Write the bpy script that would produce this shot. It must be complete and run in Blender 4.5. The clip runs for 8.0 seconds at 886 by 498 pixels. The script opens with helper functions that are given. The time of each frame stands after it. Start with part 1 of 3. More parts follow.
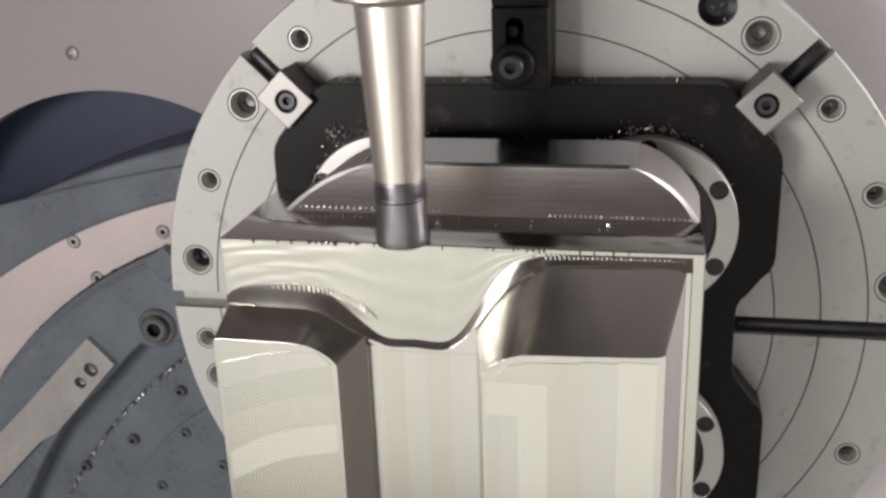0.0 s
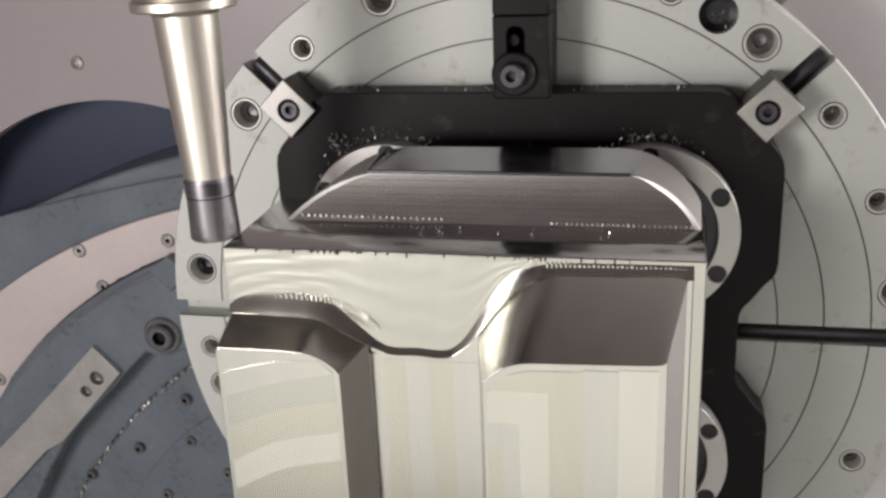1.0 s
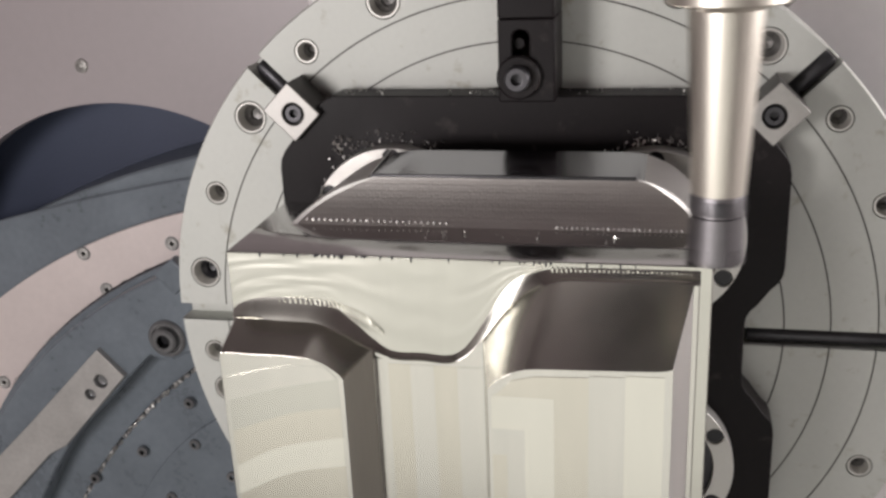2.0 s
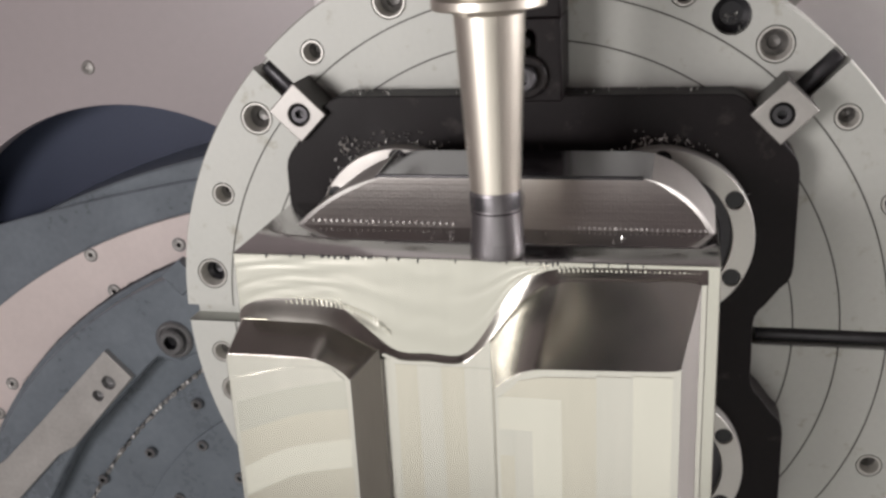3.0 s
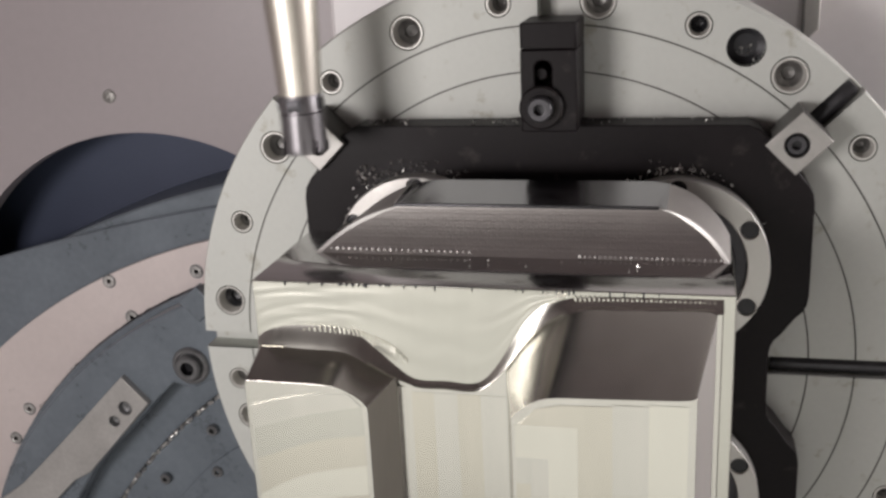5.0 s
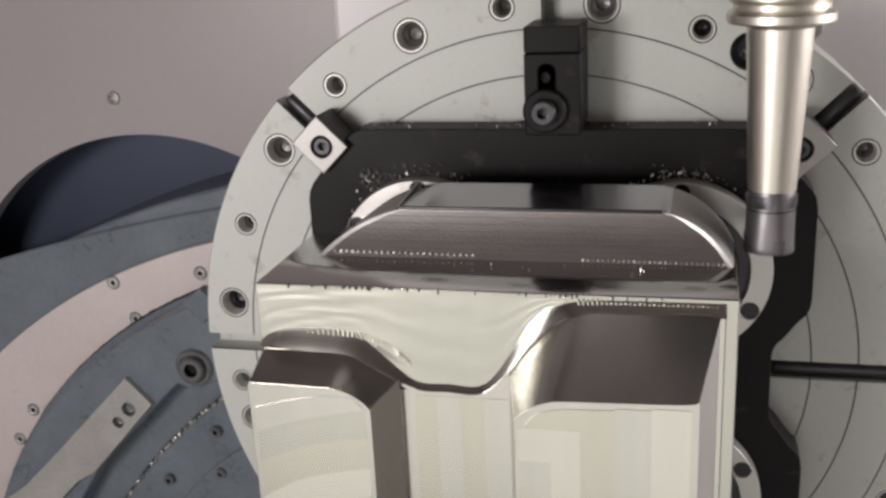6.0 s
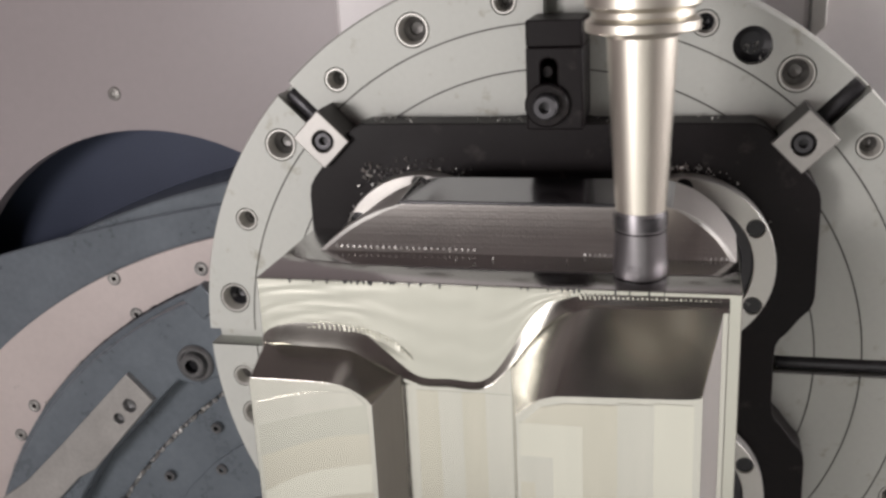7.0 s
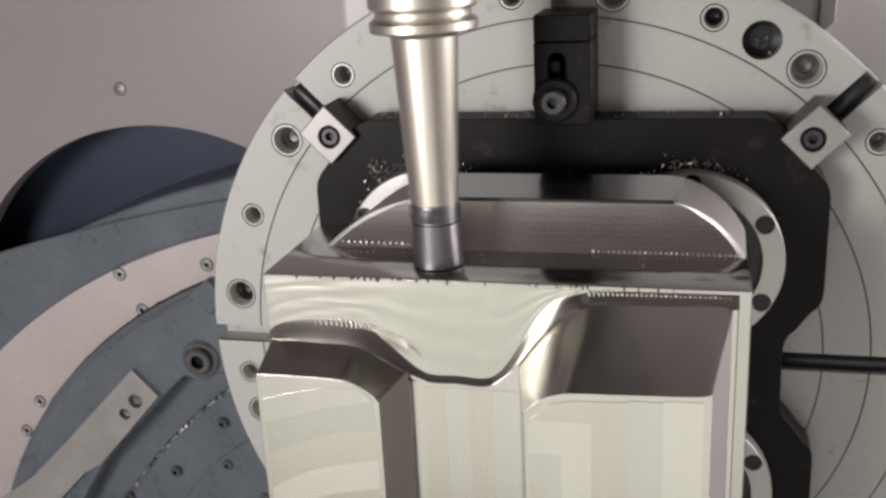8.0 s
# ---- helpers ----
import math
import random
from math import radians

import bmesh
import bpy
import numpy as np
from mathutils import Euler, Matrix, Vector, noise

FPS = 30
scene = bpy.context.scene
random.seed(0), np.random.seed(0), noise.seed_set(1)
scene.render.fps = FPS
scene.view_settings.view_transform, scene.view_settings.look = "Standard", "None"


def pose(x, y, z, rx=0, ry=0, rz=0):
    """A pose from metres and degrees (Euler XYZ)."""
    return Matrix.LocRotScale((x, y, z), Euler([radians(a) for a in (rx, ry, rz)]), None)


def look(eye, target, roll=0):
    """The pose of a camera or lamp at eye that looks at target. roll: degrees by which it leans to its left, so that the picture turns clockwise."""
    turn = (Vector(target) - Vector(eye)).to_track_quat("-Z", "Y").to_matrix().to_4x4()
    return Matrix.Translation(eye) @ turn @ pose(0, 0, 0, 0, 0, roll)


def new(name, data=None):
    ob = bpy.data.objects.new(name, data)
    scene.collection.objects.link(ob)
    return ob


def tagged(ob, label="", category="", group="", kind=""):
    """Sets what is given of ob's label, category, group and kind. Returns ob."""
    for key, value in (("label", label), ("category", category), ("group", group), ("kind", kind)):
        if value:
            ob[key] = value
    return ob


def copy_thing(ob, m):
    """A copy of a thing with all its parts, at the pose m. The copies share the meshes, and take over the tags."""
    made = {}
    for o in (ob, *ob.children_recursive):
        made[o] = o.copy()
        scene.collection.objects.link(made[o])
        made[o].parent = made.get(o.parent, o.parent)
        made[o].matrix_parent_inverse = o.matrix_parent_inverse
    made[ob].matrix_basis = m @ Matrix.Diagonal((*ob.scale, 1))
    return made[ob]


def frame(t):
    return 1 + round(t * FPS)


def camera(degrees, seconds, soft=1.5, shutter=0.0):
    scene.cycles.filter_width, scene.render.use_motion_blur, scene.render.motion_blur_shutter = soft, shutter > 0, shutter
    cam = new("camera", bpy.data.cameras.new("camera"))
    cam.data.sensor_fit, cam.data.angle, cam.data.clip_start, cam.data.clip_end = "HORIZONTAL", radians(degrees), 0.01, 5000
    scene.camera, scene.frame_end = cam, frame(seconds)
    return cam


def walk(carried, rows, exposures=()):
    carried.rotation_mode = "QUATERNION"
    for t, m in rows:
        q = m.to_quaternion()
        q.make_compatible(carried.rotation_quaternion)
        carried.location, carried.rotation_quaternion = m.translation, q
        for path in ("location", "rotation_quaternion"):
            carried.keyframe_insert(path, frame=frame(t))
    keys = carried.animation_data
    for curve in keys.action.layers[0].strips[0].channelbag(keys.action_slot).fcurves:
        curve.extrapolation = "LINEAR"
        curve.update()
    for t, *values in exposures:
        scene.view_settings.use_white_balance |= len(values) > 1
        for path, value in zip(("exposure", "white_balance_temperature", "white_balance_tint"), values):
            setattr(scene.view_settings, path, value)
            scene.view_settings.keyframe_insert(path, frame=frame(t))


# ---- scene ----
cam = camera(46.94, 8.0, soft=2.85, shutter=0.4)
walk(cam, [
    (0, pose(0.0807, -0.6178, 0.2708, 70.268, 2.011, 11.420)),
    (0.5, pose(0.0809, -0.6185, 0.2714, 70.295, 2.045, 11.484)),
    (1, pose(0.0837, -0.6180, 0.2721, 70.640, 2.364, 11.723)),
    (1.5, pose(0.0834, -0.6164, 0.2727, 70.739, 2.381, 11.847)),
    (3, pose(0.0830, -0.6137, 0.2724, 70.743, 2.770, 12.279)),
    (3.5, pose(0.0837, -0.6150, 0.2733, 71.334, 2.856, 12.442)),
    (4, pose(0.0838, -0.6156, 0.2753, 71.795, 2.774, 12.838)),
    (4.5, pose(0.0823, -0.6173, 0.2743, 72.122, 2.782, 12.981)),
    (6, pose(0.0827, -0.6189, 0.2760, 72.386, 2.696, 13.314)),
    (6.5, pose(0.0827, -0.6182, 0.2740, 72.363, 2.701, 13.366)),
    (7, pose(0.0820, -0.6176, 0.2740, 72.239, 2.720, 13.374)),
    (7.5, pose(0.0815, -0.6168, 0.2732, 72.143, 2.766, 13.498)),
    (8, pose(0.0797, -0.6155, 0.2736, 71.997, 2.753, 13.609)),
], exposures=((0.0, -0.33), (3.5, -0.36), (4.5, -0.45), (8.0, -0.45)))

# ---------------------------------------------------------------- light
world = bpy.data.worlds.new("world")
scene.world = world
world.use_nodes = True
world.node_tree.nodes["Background"].inputs[0].default_value = (0.75, 0.8, 0.9, 1)
world.node_tree.nodes["Background"].inputs[1].default_value = 0.15


def area(name, eye, target, w, h, power, colour):
    lamp = bpy.data.lights.new(name, "AREA")
    lamp.shape, lamp.size, lamp.size_y = "RECTANGLE", w, h
    lamp.energy, lamp.color = power, colour
    ob = new(name, lamp)
    ob.matrix_world = look(eye, target)
    return ob


# daylight of the workshop through the open door of the machine, and the work lamp beside it
area("door_light", (-0.12, -1.36, -0.42), (-0.12, 0, -0.42), 1.5, 0.94, 5.9, (1.0, 0.955, 0.89))
area("work_lamp_light", (-0.62, -1.22, 0.17), (0, 0, 0.08), 0.42, 0.26, 11.8, (1.0, 0.935, 0.93))

# fill light added out of view to brighten the white panel on the right
area("panel_fill_light", (0.95, 0.03, 0.32), (0.35, 0.14, 0.28), 0.3, 0.14, 6.5, (1.0, 0.95, 0.95))


# ---------------------------------------------------------------- materials
def material(name, colour, rough=0.5, metal=0.0, vary=0.12, scale=18.0, bump=0.15, fine=350.0, stretch=(1, 1, 1),
             stain=None, stain_at=0.62, stain_scale=9.0, rough_vary=0.12, spec=0.5, scallop=0.0):
    """Colour with broad stains and fine grain, uneven gloss and a little relief."""
    m = bpy.data.materials.new(name)
    m.use_nodes = True
    nt = m.node_tree
    n, link = nt.nodes, nt.links.new
    b = n["Principled BSDF"]
    b.inputs["Metallic"].default_value = metal
    co = n.new("ShaderNodeTexCoord")
    info = n.new("ShaderNodeObjectInfo")
    mp = n.new("ShaderNodeMapping")
    mp.inputs["Scale"].default_value = stretch
    link(co.outputs["Object"], mp.inputs["Vector"])
    big, small = n.new("ShaderNodeTexNoise"), n.new("ShaderNodeTexNoise")
    for t, s, d in ((big, scale, 5), (small, fine, 3)):
        t.inputs["Scale"].default_value, t.inputs["Detail"].default_value = s, d
        link(mp.outputs[0], t.inputs["Vector"])
    mix = n.new("ShaderNodeMix")
    mix.data_type = "FLOAT"
    mix.inputs[0].default_value = 0.35
    link(big.outputs["Fac"], mix.inputs[2])
    link(small.outputs["Fac"], mix.inputs[3])
    ramp = n.new("ShaderNodeValToRGB")
    lo, hi = 1 - vary, 1 + vary
    ramp.color_ramp.elements[0].position, ramp.color_ramp.elements[1].position = 0.3, 0.7
    ramp.color_ramp.elements[0].color = (*[min(1, c * lo) for c in colour], 1)
    ramp.color_ramp.elements[1].color = (*[min(1, c * hi) for c in colour], 1)
    link(mix.outputs[0], ramp.inputs[0])
    out = ramp.outputs[0]
    if stain:
        st = n.new("ShaderNodeTexNoise")
        st.inputs["Scale"].default_value, st.inputs["Detail"].default_value, st.inputs["Roughness"].default_value = stain_scale, 8, 0.65
        link(co.outputs["Object"], st.inputs["Vector"])
        sr = n.new("ShaderNodeValToRGB")
        sr.color_ramp.elements[0].position, sr.color_ramp.elements[1].position = stain_at, stain_at + 0.1
        link(st.outputs["Fac"], sr.inputs[0])
        sm = n.new("ShaderNodeMix")
        sm.data_type = "RGBA"
        link(sr.outputs[0], sm.inputs[0])
        link(out, sm.inputs[6])
        sm.inputs[7].default_value = (*stain, 1)
        out = sm.outputs[2]
    link(out, b.inputs["Base Color"])
    rr = n.new("ShaderNodeMapRange")
    rr.inputs[3].default_value, rr.inputs[4].default_value = max(0.03, rough - rough_vary), min(1, rough + rough_vary)
    link(mix.outputs[0], rr.inputs[0])
    link(rr.outputs[0], b.inputs["Roughness"])
    b.inputs["Specular IOR Level"].default_value = spec
    if scallop:
        vo, b2 = n.new("ShaderNodeTexVoronoi"), n.new("ShaderNodeBump")
        vo.inputs["Scale"].default_value, vo.inputs["Randomness"].default_value = scallop, 0.35
        link(co.outputs["Object"], vo.inputs["Vector"])
        b2.inputs["Strength"].default_value, b2.inputs["Distance"].default_value = 0.3, 0.0003
        link(vo.outputs["Distance"], b2.inputs["Height"])
    if bump:
        bp = n.new("ShaderNodeBump")
        bp.inputs["Strength"].default_value, bp.inputs["Distance"].default_value = bump, 0.0006
        link(mix.outputs[0], bp.inputs["Height"])
        link(bp.outputs[0], b.inputs["Normal"])
        if scallop:
            link(b2.outputs[0], bp.inputs["Normal"])
    return m


M_TABLE = material("ground_steel", (0.585, 0.60, 0.565), 0.6, 0.35, 0.06, 14, 0.1, 260, stain=(0.44, 0.435, 0.375), stain_at=0.585, stain_scale=60)
M_BORE = material("bright_bore_steel", (0.66, 0.65, 0.61), 0.4, 0.35, 0.1, 40, 0.1)
# dark colour holds the shade down in the bores
M_BOTTOM = material("dark_bore_bottom", (0.15, 0.146, 0.14), 0.35, 0.5, 0.4, 90, 0.5, 220)
M_DARK = material("black_oxide_steel", (0.0095, 0.0072, 0.008), 0.44, 0.0, 0.35, 25, 0.25, 300, stain=(0.04, 0.035, 0.033), stain_at=0.6, stain_scale=40, spec=0.17)
# near black for plugs and joints, and for shade inside sockets and bores
M_VOID = material("near_black", (0.015, 0.015, 0.018), 0.35, 0.2, 0.4, 60)
M_RING = material("turned_steel", (0.60, 0.59, 0.56), 0.42, 0.7, 0.06, 20, 0.1)
M_CLAMP = material("phosphated_steel", (0.42, 0.41, 0.39), 0.45, 0.6, 0.12, 60, 0.2)
M_BAR = material("worn_bar_steel", (0.5, 0.49, 0.47), 0.45, 0.35, 0.18, 22, 0.2, 220)
M_SCREW = material("screw_steel", (0.07, 0.069, 0.074), 0.38, 0.7, 0.2, 80, 0.2)
M_BOLT = material("oiled_bolt_steel", (0.26, 0.262, 0.265), 0.32, 0.7, 0.2, 70, 0.2)
# darker copy of the clamp steel for its shaded sides
M_SIDE = material("shaded_phosphated_steel", (0.1, 0.097, 0.093), 0.5, 0.4, 0.15, 60, 0.2)
M_ALU = material("milled_aluminium", (0.60, 0.592, 0.54), 0.24, 1.0, 0.07, 45, 0.0, 120, stretch=(1, 1, 0.06), rough_vary=0.06, stain=(0.5, 0.48, 0.4), stain_at=0.7, stain_scale=70)
M_ALU2 = material("finish_milled_aluminium", (0.67, 0.65, 0.615), 0.36, 1.0, 0.07, 40, 0.03, 300, stretch=(0.15, 1, 1), rough_vary=0.06, scallop=560)
# tones of one aluminium: steps in sheen between milled passes put into the colour
M_ALU_FINE = material("fine_milled_aluminium", (0.63, 0.622, 0.555), 0.2, 1.0, 0.04, 30, 0.0, 300, stretch=(1, 1, 0.1), rough_vary=0.04)
M_ALU_DULL = material("dull_milled_aluminium", (0.555, 0.552, 0.495), 0.26, 1.0, 0.04, 30, 0.0, 300, stretch=(1, 1, 0.1), rough_vary=0.05)
M_ALU_FLANK = material("side_milled_aluminium", (0.60, 0.58, 0.56), 0.5, 0.9, 0.06, 40, 0.05, 260, stretch=(1, 1, 0.15), rough_vary=0.06)
M_ALU_WARM = material("warm_milled_aluminium", (0.60, 0.58, 0.505), 0.25, 1.0, 0.05, 30, 0.0, 300, stretch=(1, 1, 0.1), rough_vary=0.05)
M_ALU_SHARP = material("mirror_milled_aluminium", (0.56, 0.55, 0.545), 0.13, 1.0, 0.05, 60, 0.03, 300, stretch=(0.08, 1, 1), rough_vary=0.05)
M_ALU_TOP = material("planed_aluminium", (0.60, 0.60, 0.63), 0.16, 1.0, 0.05, 40, 0.04, 300, stretch=(1, 0.1, 1), rough_vary=0.06)
# paler than the other aluminium: the shoulder rims' highlight is in the colour
M_RIM = material("rim_highlight_aluminium", (0.85, 0.84, 0.81), 0.52, 0.85, 0.05, 60, 0.1)
M_GROOVE = material("oily_groove_dirt", (0.06, 0.056, 0.05), 0.5, 0.0, 0.5, 160, 0.3, 500)
M_HOLD = material("ground_holder_steel", (0.72, 0.685, 0.605), 0.4, 1.0, 0.04, 12, 0.03, 500, stretch=(1, 1, 0.2), rough_vary=0.05)
M_CUT = material("dark_cutter_steel", (0.23, 0.222, 0.23), 0.4, 0.9, 0.12, 60, 0.15)
M_CARB = material("coated_carbide", (0.05, 0.045, 0.05), 0.25, 0.7, 0.2, 80, 0.1)
M_WALL = material("grey_lilac_enamel", (0.43, 0.388, 0.395), 0.38, 0.0, 0.05, 3.5, 0.04, 120)
M_WHITE = material("white_enamel", (0.86, 0.83, 0.83), 0.4, 0.0, 0.04, 4, 0.04, 120)
M_BLUE = material("blue_grey_paint", (0.185, 0.215, 0.245), 0.3, 0.1, 0.16, 20, 0.12, 160, stain=(0.26, 0.27, 0.28), stain_at=0.7, stain_scale=45)
M_DEEP = material("dark_blue_paint", (0.065, 0.08, 0.13), 0.5, 0.1, 0.15, 6, 0.08)
M_PINK = material("bare_ring_metal", (0.78, 0.70, 0.675), 0.42, 0.25, 0.06, 10, 0.1, 200, stain=(0.3, 0.27, 0.25), stain_at=0.7, stain_scale=20)
M_CHIP = material("aluminium_chip", (0.76, 0.75, 0.72), 0.38, 1.0, 0.1, 90)
M_CEIL = material("brown_grey_bellows", (0.205, 0.168, 0.175), 0.65, 0.0, 0.15, 6)
M_FRONT = material("dark_front_enamel", (0.30, 0.262, 0.262), 0.5, 0.0, 0.1, 5)
M_FLOOR = material("oily_sheet_steel", (0.3, 0.29, 0.28), 0.4, 0.5, 0.2, 7, 0.2)


# ---------------------------------------------------------------- mesh helpers
def mesh_of(name, bm, mat, smooth=True):
    bmesh.ops.recalc_face_normals(bm, faces=bm.faces)
    me = bpy.data.meshes.new(name)
    bm.to_mesh(me)
    bm.free()
    for mt in (mat if isinstance(mat, (list, tuple)) else [mat]):
        me.materials.append(mt)
    if smooth:
        me.shade_smooth()
        me.set_sharp_from_angle(angle=radians(32))
    return me


def part(name, bm, mat, parent=None, label="", smooth=True):
    ob = new(name, mesh_of(name, bm, mat, smooth))
    ob.parent = parent
    return tagged(ob, label)


def thing(name, label, category, group="", kind=""):
    return tagged(new(name), label, category, group, kind)


def rounded(ob, width, segments=2):
    mod = ob.modifiers.new("edge", "BEVEL")
    mod.width, mod.segments, mod.limit_method, mod.angle_limit = width, segments, "ANGLE", radians(40)
    return ob


def circle(cx, cz, r, n=32, a0=0.0, a1=360.0):
    whole = abs(a1 - a0) >= 360
    k = n if whole else n + 1
    return [(cx + r * math.cos(radians(a0 + (a1 - a0) * i / n)), cz + r * math.sin(radians(a0 + (a1 - a0) * i / n))) for i in range(k)]


def prism(outline, y0, y1, holes=(), bm=None, back=True):
    """A plate in x and z between the depths y0 (front) and y1, with holes through it."""
    bm = bm or bmesh.new()
    for y in (y0, y1) if back else (y0,):
        edges = []
        for loop in (outline, *holes):
            vs = [bm.verts.new((x, y, z)) for x, z in loop]
            edges += [bm.edges.new((vs[i], vs[(i + 1) % len(vs)])) for i in range(len(vs))]
        bmesh.ops.triangle_fill(bm, use_beauty=True, use_dissolve=False, edges=edges)
    for loop in (outline, *holes):
        f = [bm.verts.new((x, y0, z)) for x, z in loop]
        g = [bm.verts.new((x, y1, z)) for x, z in loop]
        for i in range(len(f)):
            j = (i + 1) % len(f)
            bm.faces.new((f[i], f[j], g[j], g[i]))
    bmesh.ops.remove_doubles(bm, verts=bm.verts, dist=1e-6)
    return bm


def block(x0, x1, y0, y1, z0, z1, bevel=0.0, bm=None, segments=2):
    bm = bm or bmesh.new()
    made = bmesh.ops.create_cube(bm, size=1, matrix=Matrix.Translation(((x0 + x1) / 2, (y0 + y1) / 2, (z0 + z1) / 2)) @ Matrix.Diagonal((x1 - x0, y1 - y0, z1 - z0, 1)))
    if bevel:
        edges = list({e for v in made["verts"] for e in v.link_edges})
        bmesh.ops.bevel(bm, geom=edges, offset=bevel, segments=segments, affect="EDGES", profile=0.5)
    return bm


def lathe(profile, n=48, m=Matrix(), bm=None):
    """Turned about z: profile of (radius, height)."""
    bm = bm or bmesh.new()
    rings = []
    for r, h in profile:
        if r < 1e-6:
            rings.append([bm.verts.new(m @ Vector((0, 0, h)))])
        else:
            rings.append([bm.verts.new(m @ Vector((r * math.cos(2 * math.pi * i / n), r * math.sin(2 * math.pi * i / n), h))) for i in range(n)])
    for a, b in zip(rings, rings[1:]):
        for i in range(n):
            j = (i + 1) % n
            if len(a) == 1 and len(b) == 1:
                continue
            if len(a) == 1:
                bm.faces.new((a[0], b[i], b[j]))
            elif len(b) == 1:
                bm.faces.new((a[i], a[j], b[0]))
            else:
                bm.faces.new((a[i], a[j], b[j], b[i]))
    return bm


def facing(x, y, z, spin=0.0):
    """A turned part's z axis points out of the table, to -y."""
    return Matrix.Translation((x, y, z)) @ pose(0, 0, 0, 90, 0, 0) @ pose(0, 0, 0, 0, 0, spin)


def loft(back, front, y0, y1, bm=None, cap=True):
    """Walls from the outline back at depth y0 to the outline front at y1, closed in front."""
    bm = bm or bmesh.new()
    a = [bm.verts.new((x, y0, z)) for x, z in back]
    b = [bm.verts.new((x, y1, z)) for x, z in front]
    for i in range(len(a)):
        j = (i + 1) % len(a)
        bm.faces.new((a[i], a[j], b[j], b[i]))
    if cap:
        bm.faces.new(b)
    return bm


def socket_screw(parent, x, y, z, r, height, mat=None, name="socket_screw"):
    """Cylinder head with a hexagon socket, its top at y - height."""
    mat = mat or M_SCREW
    bm = lathe([(r, 0), (r, height - r * 0.14), (r * 0.86, height), (r * 0.52, height)], 28, facing(x, y, z))
    hexa = [(r * 0.52, height), (r * 0.48, height - r * 0.1), (r * 0.46, height - r * 0.7), (0, height - r * 0.75)]
    lathe([(r * 0.54, height), (r * 0.44, height - 0.0001)], 28, facing(x, y, z), bm)
    screw = part(name, bm, mat, parent)
    # the socket's shade is put into its near-black colour
    part("socket", lathe(hexa, 6, facing(x, y, z, 15)), M_VOID, screw)
    return screw


# ---------------------------------------------------------------- the machine's cabin
def cabin():
    hole = circle(-0.428, -0.14, 0.239, 96)
    wall = part("wall_back", prism([(-1.2, -1.0), (1.2, -1.0), (1.2, 1.3), (-1.2, 1.3)], 0.25, 0.27, [hole]), M_WALL, None, smooth=False)
    tagged(wall, "grey-lilac enamelled sheet metal back wall with a round opening", "wall", kind="structure")
    for name, b, mat, label in (
            ("wall_left", (-1.22, -1.2, -1.45, 0.6, -1.0, 1.3), M_WALL, "grey enamelled sheet metal side wall of the machine"),
            ("wall_right", (1.2, 1.22, -1.45, 0.6, -1.0, 1.3), M_WHITE, "white enamelled sheet metal side wall of the machine"),
            ("floor", (-1.22, 1.22, -1.45, 0.6, -1.02, -1.0), M_FLOOR, "oily sheet steel floor of the machine"),
            ("ceiling", (-1.22, 1.22, -1.45, 0.6, 1.3, 1.32), M_CEIL, "dark brown-grey bellows cover closing the cabin above"),
            ("wall_behind", (-1.22, 1.22, 0.34, 0.36, -1.0, 1.3), M_DEEP, "dark blue panel deep behind the round opening")):
        tagged(part(name, block(*b), mat, None, smooth=False), label, "wall" if "wall" in name else name, kind="structure")
    # front with its wide door opening
    front = prism([(-1.2, -1.0), (1.2, -1.0), (1.2, 1.3), (-1.2, 1.3)], -1.42, -1.40, [[(-0.9, -0.92), (0.66, -0.92), (0.66, 0.08), (-0.9, 0.08)]])
    tagged(part("wall_front", front, M_FRONT, None, smooth=False), "dark brown-grey front wall with a wide door opening", "wall", kind="structure")


cabin()


def work_lamp(eye, target, w, h, reach):
    """Housing behind a lamp, with a glass frame."""
    lamp = thing("work_lamp", "flat white lamp with a metal housing, added out of view", "lamp", "work lamps in the cabin")
    rounded(part("housing", block(-w / 2 - 0.02, w / 2 + 0.02, -h / 2 - 0.02, h / 2 + 0.02, 0.012, 0.05), M_WHITE, lamp), 0.006)
    part("bracket", block(-0.03, 0.03, -0.015, 0.015, 0.05, reach, 0.003), M_CLAMP, lamp)
    lamp.matrix_basis = look(eye, target)


work_lamp((-0.62, -1.22, 0.17), (0, 0, 0.08), 0.42, 0.26, 0.212)
# this housing only goes with the added panel fill
work_lamp((0.95, 0.03, 0.32), (0.35, 0.14, 0.28), 0.3, 0.14, 0.265)


def sector(cx, cz, r, thick, y, a0=60.0, a1=215.0, inner=0.0, n=80):
    outer = circle(cx, cz, r, n, a0, a1)
    back = circle(cx, cz, inner, n, a1, a0) if inner else [(cx, cz)]
    return prism(outer + back, y, y + thick)


